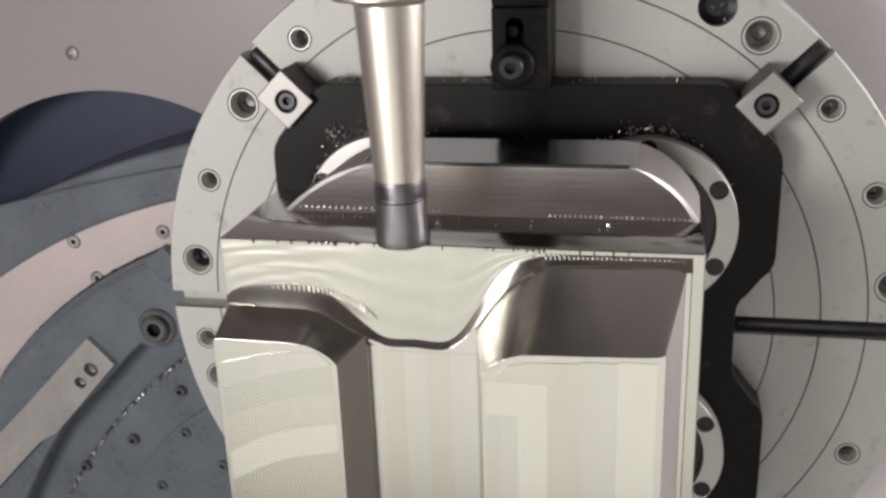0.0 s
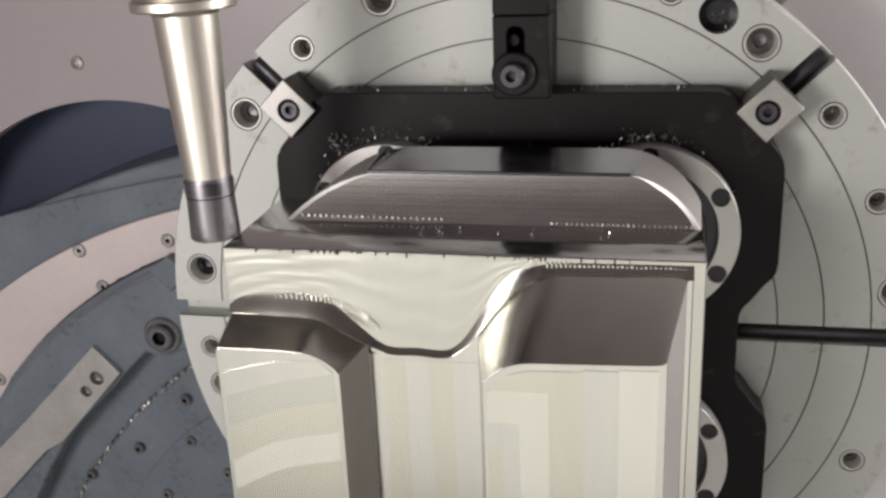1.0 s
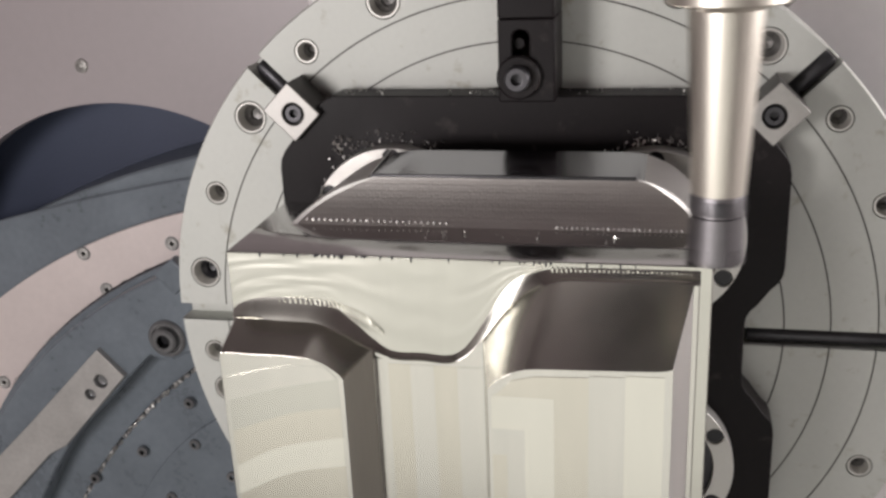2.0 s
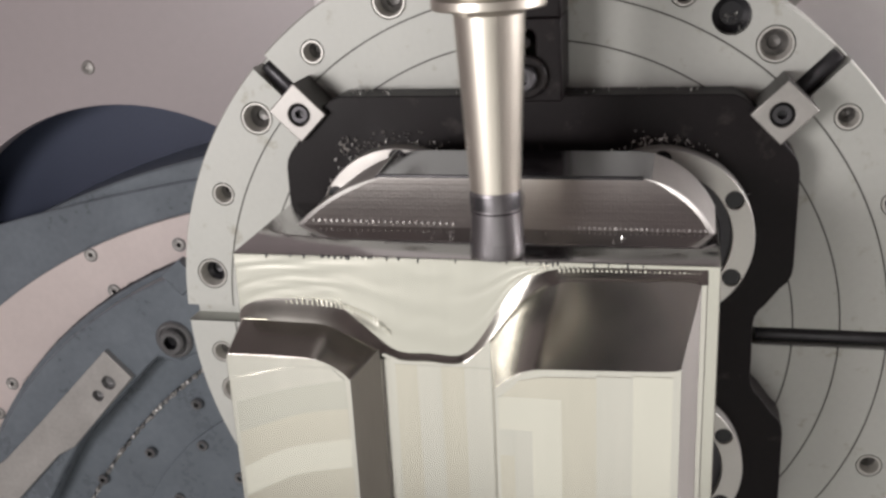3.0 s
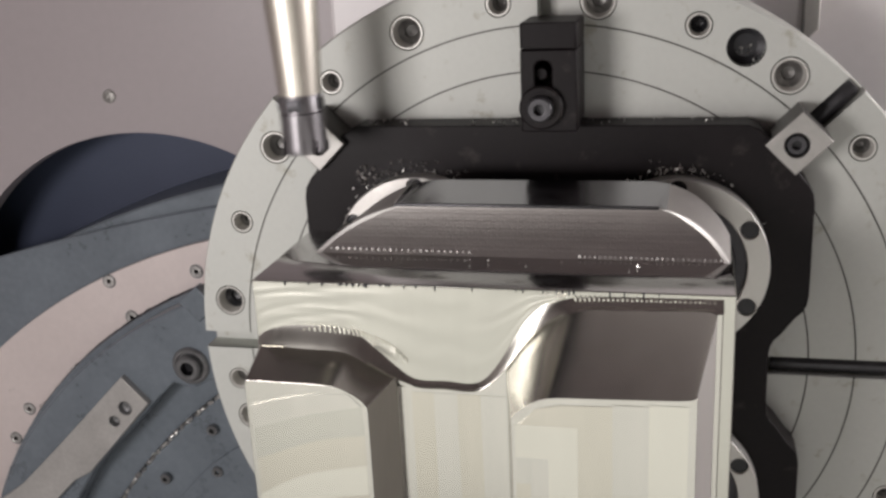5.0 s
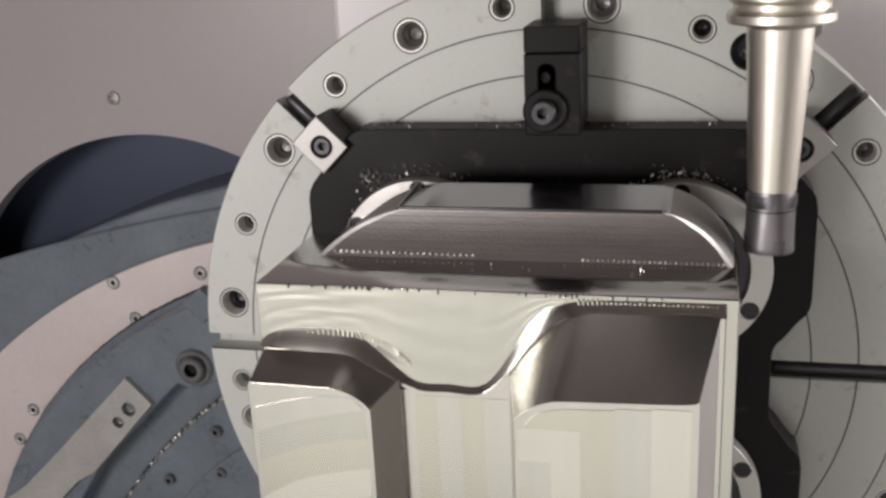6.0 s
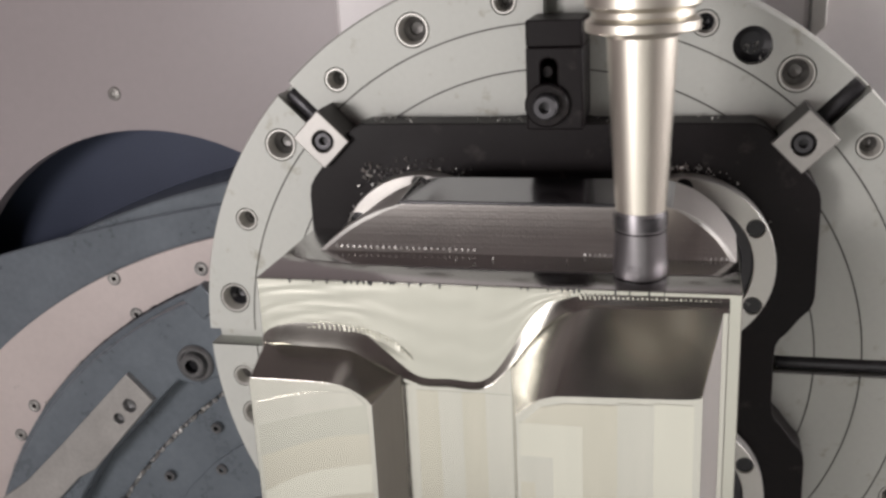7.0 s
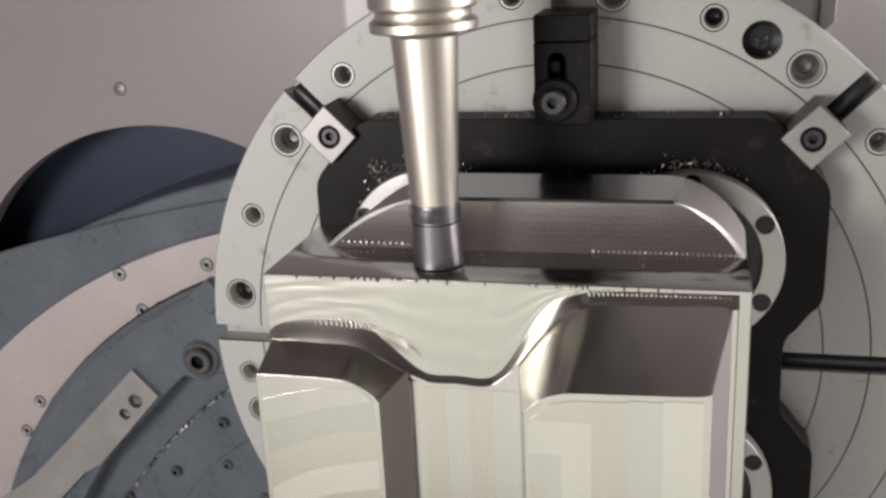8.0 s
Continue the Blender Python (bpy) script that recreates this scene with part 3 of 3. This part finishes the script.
    inner = [(x, z - 0.0012) for x, z in wave]
    rounded(part("relief_base", loft(wave + low, inner + low, YF + 0.001, YF - 0.0022), M_ALU, w), 0.0006)
    bm, rows = bmesh.new(), []
    def bulge(x):
        """How far the relief stands out, and how high its blend runs, along the wave."""
        t = max(0, min(1, (-0.052 - x) / 0.03)) if x < -0.03 else max(0, min(1, (x + 0.012) / 0.03))
        t = t * t * (3 - 2 * t)
        if x < -0.03:
            e = max(0, min(1, (x - X0) / 0.028))
            e = math.sqrt(e * (2 - e))
            return (0.0021 + 0.0034 * t) * (0.25 + 0.75 * e), (0.002 + 0.008 * t) * (0.08 + 0.92 * e)
        slope = math.exp(-((x - 0.006) / 0.014) ** 2)
        return 0.0021 + 0.0034 * t * (1 - 0.93 * slope), 0.002 + 0.0022 * t + 0.0078 * slope
    for up, out in ((-0.25, 1.14), (0.0, 0.94), (0.2, 0.76), (0.5, 0.46), (0.8, 0.16), (0.93, 0.05), (1.05, -0.04)):
        rows.append([bm.verts.new((x, YF - out * bulge(x)[0], min(z - 0.0005 + up * bulge(x)[1], ZT - 0.0012))) for x, z in wave])
    for a, b in zip(rows, rows[1:]):
        for i in range(len(a) - 1):
            bm.faces.new((a[i], a[i + 1], b[i + 1], b[i]))
    part("blend", bm, M_ALU, w)
    # faint swirls that the ball cutter left above the wave
    bm, rows = bmesh.new(), []
    for k in range(25):
        f = k / 24
        rows.append([bm.verts.new((x, YF - 0.00025 - 0.00008 * math.sin(2 * math.pi * (3.2 * f + 0.6 * math.sin(30 * x) + 0.5 * noise.noise((60 * x, 5 * f, 2.0)))), (z + bulge(x)[1]) * (1 - f) + (ZT - 0.0008) * f)) for x, z in wave if z + bulge(x)[1] < ZT - 0.004])
    for a, b in zip(rows, rows[1:]):
        for i in range(len(a) - 1):
            bm.faces.new((a[i], a[i + 1], b[i + 1], b[i]))
    part("swirl_face", bm, M_ALU_DULL, w)
    # milled strips down the channel, their differing sheen put into the colours
    for k, (x0, x1) in enumerate(((-0.0553, -0.0432), (-0.0432, -0.0308), (-0.0308, -0.0182), (-0.0182, 0.0030))):
        part("milled_pass", facet(rect(x0, x1, -0.1, 0.0415), YF - 0.0024, 0.0, 0.0, 0.001), (M_ALU_WARM, M_ALU, M_ALU_WARM, M_ALU)[k], w, smooth=False)
    # hollow fillet between the boss and the channel
    bm, rows = bmesh.new(), []
    for k in range(9):
        a = radians(90 * k / 8)
        x, y = -0.0648 + 0.0088 * (1 - math.cos(a)), YF - 0.0021 - 0.0062 * (1 - math.sin(a))
        rows.append([bm.verts.new((x, y, z)) for z in (-0.1, 0.0455 - 0.25 * (x + 0.0648))])
    for a, b in zip(rows, rows[1:]):
        bm.faces.new((a[0], a[1], b[1], b[0]))
    part("fillet", bm, M_ALU, w)

    def lip(line, y, radius):
        bm = bmesh.new()
        tube = [[bm.verts.new((x, y + radius * math.cos(1.05 * a), z + radius * math.sin(1.05 * a))) for a in range(6)] for x, z in line]
        for a, b in zip(tube, tube[1:]):
            for i in range(6):
                bm.faces.new((a[i], a[(i + 1) % 6], b[(i + 1) % 6], b[i]))
        part("lip", bm, M_ALU_FINE, w)
    lip([(x, z - 0.0012) for x, z in wave if -0.056 < x < -0.017], YF - 0.0027, 0.0007)

    def boss(back, front, y, cut):
        bl, fl2 = spline(back, 7), spline(front, 7)
        lo_b, lo_f = [(back[-1][0], -0.1), (back[0][0], -0.1)], [(front[-1][0], -0.1), (front[0][0], -0.1)]
        bm = loft(bl + lo_b, fl2 + lo_f, YF - 0.0045, y)
        bmesh.ops.recalc_face_normals(bm, faces=bm.faces)
        for f in bm.faces:
            f.material_index = 1 if f.normal.x > 0.75 else 0
        ob = part("boss", bm, [M_ALU, M_ALU_FLANK], w)
        # thin bright lip where the flank meets the blend
        lip(bl, YF - 0.0046, 0.0006)
        rounded(ob, cut, 3)
        return ob
    left = boss([(-0.1395, 0.0575), (-0.137, 0.0645), (-0.132, 0.0652), (-0.112, 0.065), (-0.09, 0.0638), (-0.077, 0.0575), (-0.066, 0.0515), (-0.0625, 0.0505)],
                [(-0.1373, 0.0525), (-0.1365, 0.0550), (-0.133, 0.0553), (-0.112, 0.0553), (-0.0925, 0.0548), (-0.083, 0.0525), (-0.0755, 0.048), (-0.0715, 0.0435)], -0.175, 0.0024)
    right = boss([(-0.004, 0.058), (0.006, 0.072), (0.016, 0.083), (0.026, 0.0895), (0.038, 0.0928), (0.066, 0.0935), (0.0955, 0.0938), (0.0985, 0.0915)],
                 [(0.0065, 0.0565), (0.0112, 0.061), (0.0165, 0.0645), (0.022, 0.0665), (0.029, 0.0676), (0.055, 0.0685), (0.0855, 0.0698), (0.0897, 0.0728)], -0.2, 0.0022)
    # milled passes on the bosses, their differing sheen put into the colours
    def corner_pass(x0, x1, z0, z1):
        """A pass that runs down and turns off square to the side."""
        return [(0.0082, z0), (x0, z0), (x0, -0.1), (x1, -0.1), (x1, z1), (0.0082, z1)]
    for o, mat in ((rect(0.0690, 0.0862, -0.1, 0.0668), M_ALU_FINE), (rect(0.0528, 0.0690, -0.1, 0.0658), M_ALU),
                   ([(0.0370, 0.0530), (0.0370, -0.1), (0.0528, -0.1), (0.0528, 0.0648), (0.0290, 0.0640), (0.0180, 0.0615), (0.0095, 0.0530)], M_ALU_WARM),
                   (corner_pass(0.0235, 0.0370, 0.0362, 0.0530), M_ALU_FINE), (corner_pass(0.0150, 0.0235, 0.0225, 0.0362), M_ALU),
                   ([(0.0082, -0.1), (0.0150, -0.1), (0.0150, 0.0225), (0.0082, 0.0225)], M_ALU_WARM)):
        part("milled_pass", facet(o, -0.2003, 0.0, 0.0, 0.0003), mat, right, smooth=False)
    arcs = [spline(c, 5) for c in ([(-0.1345, 0.0415), (-0.105, 0.0490), (-0.0815, 0.0505)], [(-0.1345, 0.0280), (-0.1054, 0.0372), (-0.0745, 0.0440)], [(-0.1345, 0.0102), (-0.1005, 0.0230), (-0.0740, 0.0278)],
                                   [(-0.1345, -0.0110), (-0.1086, 0.0025), (-0.0740, 0.0106)], [(-0.1345, -0.028), (-0.105, -0.013), (-0.0740, -0.006)], [(-0.1345, -0.1), (-0.105, -0.1), (-0.0740, -0.1)])]
    for k, (hi, lo) in enumerate(zip(arcs, arcs[1:])):
        part("milled_pass", facet(hi + lo[::-1], -0.1753, 0.0, (0.006, 0.012, 0.008, 0.014, 0.0)[k]), (M_ALU, M_ALU_DULL, M_ALU_WARM, M_ALU_FINE, M_ALU_WARM)[k], left, smooth=False)
    rows = ((0.030, YF - 0.0016, 0.0962, 0.0985, YF - 0.0016, 0.0958, 30, (0.0005, 0.0001, 0.0011), None), 
            (-0.114, YF - 0.0009, 0.0728, -0.057, YF - 0.0009, 0.0575, 26, (0.0005, 0.00015, 0.0015), (0.006, 0, 0.0065)), (0.027, -0.1003, 0.1022, 0.1025, -0.1003, 0.1018, 28, (0.0006, 0.0001, 0.0007), None),
            (-0.113, -0.0998, 0.1035, -0.03, -0.0998, 0.1030, 24, (0.0007, 0.00012, 0.0006), None))
    for ax, ay, az, bx, by, bz, n, size, bend in rows:
        tagged(part("scalloped_edge", ticks((ax, ay, az), (bx, by, bz), n, size, bend, -22 if ay > -0.12 else -3), M_ALU_FLANK if ay > -0.12 else M_ALU_FINE, w), kind="stuff")
    # dark burrs hanging over the ledge's edge
    bm = bmesh.new()
    for i in range(34):
        x = random.choice((random.uniform(-0.128, -0.02), random.uniform(-0.105, -0.07), random.uniform(0.0, 0.03), random.uniform(0.03, 0.075)))
        h = random.uniform(0.0009, 0.0026)
        block(x, x + random.uniform(0.0004, 0.0009), YF - 0.0009, YF + 0.0004, ZT - h, ZT + 0.0003, 0.0001, bm, 1)
    tagged(part("burrs", bm, M_SCREW, w, "dark burrs along the milled edge"), kind="stuff")
    return w


workpiece()


def chip(bm, c, size):
    """A curled shaving with thickness."""
    turn = Euler((random.uniform(0, 6), random.uniform(0, 6), random.uniform(0, 6))).to_matrix().to_4x4()
    m = Matrix.Translation(c) @ turn
    r, n, span = size * random.uniform(0.35, 0.6), 5, random.uniform(1.5, 4.5)
    cols = []
    for i in range(n + 1):
        a = span * i / n
        w = size * 0.22 * (1 - abs(2 * i / n - 1) * 0.6)
        cols.append([bm.verts.new(m @ Vector((q * math.cos(a), q * math.sin(a), h))) for q, h in ((r, -w), (r, w), (r * 0.86, w), (r * 0.86, -w))])
    for a, b in zip(cols, cols[1:]):
        for i in range(4):
            bm.faces.new((a[i], a[(i + 1) % 4], b[(i + 1) % 4], b[i]))
    bm.faces.new(cols[0])
    bm.faces.new(cols[-1][::-1])


def metal_chips():
    places = []
    for cx in (-0.078, 0.078):
        for i in range(60):
            a = radians(random.gauss(98, 26))
            r = 0.0535 + abs(random.gauss(0.0, 0.004))
            places.append(((cx + r * math.cos(a), random.uniform(-0.0265, -0.0245), 0.076 + r * math.sin(a)), random.uniform(0.001, 0.0029)))
    for i in range(22):
        places.append(((random.gauss(-0.1145, 0.0028), -0.0255, random.gauss(0.1275, 0.0028)), random.uniform(0.0016, 0.0036)))
    for i in range(46):
        x = random.choice((random.uniform(-0.112, -0.085), random.uniform(-0.045, -0.012), random.uniform(0.023, 0.1)))
        places.append(((x, random.uniform(-0.022, -0.003), 0.159), random.uniform(0.001, 0.0026)))
    for i in range(230):
        a = radians(random.uniform(124, 150))
        places.append(((-0.012 + 0.5785 * math.cos(a), 0.2088, -0.619 + 0.5785 * math.sin(a)), random.uniform(0.002, 0.0054)))
    for i in range(14):
        places.append(((0.229 * math.cos(radians(60)) + random.gauss(0, 0.004), 0.0105, 0.229 * math.sin(radians(60)) - abs(random.gauss(0.003, 0.004))), random.uniform(0.0012, 0.0026)))
    for i in range(40):
        a = radians(random.uniform(128, 170))
        places.append(((-0.191 + 0.489 * math.cos(a), 0.2135, -0.5 + 0.489 * math.sin(a)), random.uniform(0.001, 0.003)))
    for i in range(12):
        places.append(((random.uniform(-0.06, 0.1), random.uniform(-0.122, -0.106), ZT + 0.0007), random.uniform(0.001, 0.002)))
    bm = bmesh.new()
    for c, size in places:
        chip(bm, c, size)
    tagged(part("metal_chips", bm, M_CHIP), "scattered curled aluminium shavings on plate and drum", "metal chips", kind="stuff")


metal_chips()


# ---------------------------------------------------------------- the tool
def milling_tool():
    tool = thing("milling_tool", "satin steel tapered tool holder with a dark milling cutter", "milling tool")
    part("holder", lathe([(0.0118, 0.0337), (0.0124, 0.0342), (0.0167, 0.1182), (0.0185, 0.1202), (0.0185, 0.1207)], 64), M_HOLD, tool)
    part("flange", lathe([(r, h + 0.0027) for r, h in ((0.0185, 0.1178), (0.0262, 0.1182), (0.0268, 0.119), (0.0268, 0.1228), (0.0262, 0.1236), (0.0238, 0.1252), (0.0238, 0.1278), (0.0262, 0.1294), (0.0268, 0.1302), (0.0268, 0.139), (0.026, 0.1398), (0.0, 0.1398))], 72), M_HOLD, tool, "flange with a V groove")
    part("spindle_nose", lathe([(0, 0.1426), (0.034, 0.1426), (0.042, 0.1432), (0.045, 0.145), (0.045, 0.185), (0.075, 0.2), (0.08, 0.205), (0.08, 0.6), (0, 0.6)], 64), M_SCREW, tool)
    # cutter body with four shallow flutes
    bm = bmesh.new()
    n, rings = 64, []
    for r, h in ((0.0119, 0.0347), (0.0123, 0.0334), (0.0127, 0.022), (0.0130, 0.012), (0.0133, 0.004), (0.0134, 0.0012), (0.0132, 0.0004)):
        ring = []
        for i in range(n):
            a = 2 * math.pi * i / n
            dip = max(0.0, math.cos(4 * a + 30 * h)) ** 3 * 0.0009 * max(0, min(1, (0.021 - h) / 0.01))
            ring.append(bm.verts.new(((r - dip) * math.cos(a), (r - dip) * math.sin(a), h)))
        rings.append(ring)
    for a, c in zip(rings, rings[1:]):
        for i in range(n):
            bm.faces.new((a[i], a[(i + 1) % n], c[(i + 1) % n], c[i]))
    bm.faces.new(rings[0])
    bm.faces.new(rings[-1])
    cutter = part("cutter", bm, M_CUT, tool, "dark fluted cutter body")
    part("collar", lathe([(0.0123, 0.0244), (0.01292, 0.0242), (0.01295, 0.0237), (0.0124, 0.0232)], 48), M_CARB, cutter)
    for k in range(4):
        bm = block(0.0085, 0.01275, -0.0048, 0.0048, 0.0252, 0.0322, 0.0005)
        bmesh.ops.transform(bm, matrix=pose(0, 0, 0, 0, 0, 90 * k + 61), verts=bm.verts)
        part("drive_flat", bm, M_SCREW, cutter, "flat ground into the cutter's neck")
    for k in range(4):
        bm = block(0.0085, 0.0138, -0.0010, 0.0010, 0.0, 0.0085, 0.0004)
        bmesh.ops.transform(bm, matrix=pose(0, 0, 0, 0, 0, 90 * k + 16) @ pose(0, 0, 0, -5, 0, 0), verts=bm.verts)
        part("insert", bm, M_CARB, cutter)
    return tool, cutter


tool, cutter = milling_tool()


def flying_chip(size):
    bm = bmesh.new()
    chip(bm, (0, 0, 0), size)
    return tagged(part("flying_chip", bm, M_CHIP), "small bright aluminium shaving flung off by the cutter", "metal chip", "chips flung off the cutter")


FLIGHTS = [(0.05, -0.03, -0.118, 1.0, 0.25), (0.35, -0.06, -0.116, 1.3, 0.1), (0.42, -0.05, -0.121, 0.9, 0.35), (2.92, 0.02, -0.118, 1.1, 0.2), (3.38, -0.03, -0.117, 1.2, 0.12),
           (3.42, -0.04, -0.12, 0.9, 0.2), (3.9, -0.08, -0.119, 1.2, 0.3), (4.42, -0.12, -0.118, 1.0, 0.15), (6.93, 0.06, -0.112, 0.8, 0.3), (7.42, 0.02, -0.11, 1.2, 0.2), (7.83, -0.02, -0.11, 1.3, 0.5), (7.9, -0.03, -0.112, 1.0, 0.35)]
flying = [flying_chip(0.0022 + 0.0004 * (i % 3)) for i in range(len(FLIGHTS))]


def motions():
    for ob, (t0, x, y, vx, vz) in zip(flying, FLIGHTS):
        rows = [(0.0, pose(x, y, 0.1017))] + ([(t0, pose(x, y, 0.1017))] if t0 > 0 else [])
        for dt in (0.1, 0.2, 0.3, 0.42, 0.52):
            if t0 + dt < 8:
                rows.append((round((t0 + dt) * 30) / 30, pose(x + vx * dt, y - 0.5 * dt, max(-0.996, 0.1017 + vz * dt - 4.9 * dt * dt), 150 * dt, 210 * dt, 0)))
        if rows[-1][0] < 7.9:
            rows.append((8.0, rows[-1][1]))
        walk(ob, rows)
    walk(cutter, [(i / 30, pose(0, 0, 0, 0, 0, -79 * i)) for i in range(241)])
    walk(tool, [(t, pose(x, y, z, 0, -0.4 + 4 * x, 0)) for t, x, y, z in (
        (0.0, -0.041, -0.1464, 0.1007), (0.5, -0.0934, -0.1464, 0.1007), (0.8, -0.1284, -0.1445, 0.1007), (1.0, -0.1502, -0.1312, 0.1007),
        (1.2, -0.1576, -0.1205, 0.1007), (1.3, -0.1199, -0.1203, 0.1007), (1.5, 0.0186, -0.1202, 0.1007), (1.7, 0.1192, -0.1205, 0.1007),
        (1.85, 0.133, -0.130, 0.1007), (2.0, 0.108, -0.1395, 0.1007), (2.8, 0.0186, -0.1400, 0.1007), (3.5, -0.0603, -0.1390, 0.1007),
        (4.0, -0.1133, -0.1390, 0.1007), (4.3, -0.1440, -0.118, 0.1007), (4.5, -0.1509, -0.0938, 0.1007), (4.7, -0.153, -0.0703, 0.1007),
        (4.9, -0.150, -0.066, 0.135), (5.25, -0.015, -0.072, 0.165), (5.6, 0.122, -0.058, 0.125), (5.8, 0.1262, -0.056, 0.1007), (6.0, 0.1251, -0.0686, 0.1007),
        (6.2, 0.123, -0.0895, 0.1007), (6.5, 0.1066, -0.1185, 0.1007), (7.0, 0.0584, -0.1243, 0.1007), (7.5, 0.0044, -0.125, 0.1007), (8.0, -0.0504, -0.1235, 0.1007))])


motions()
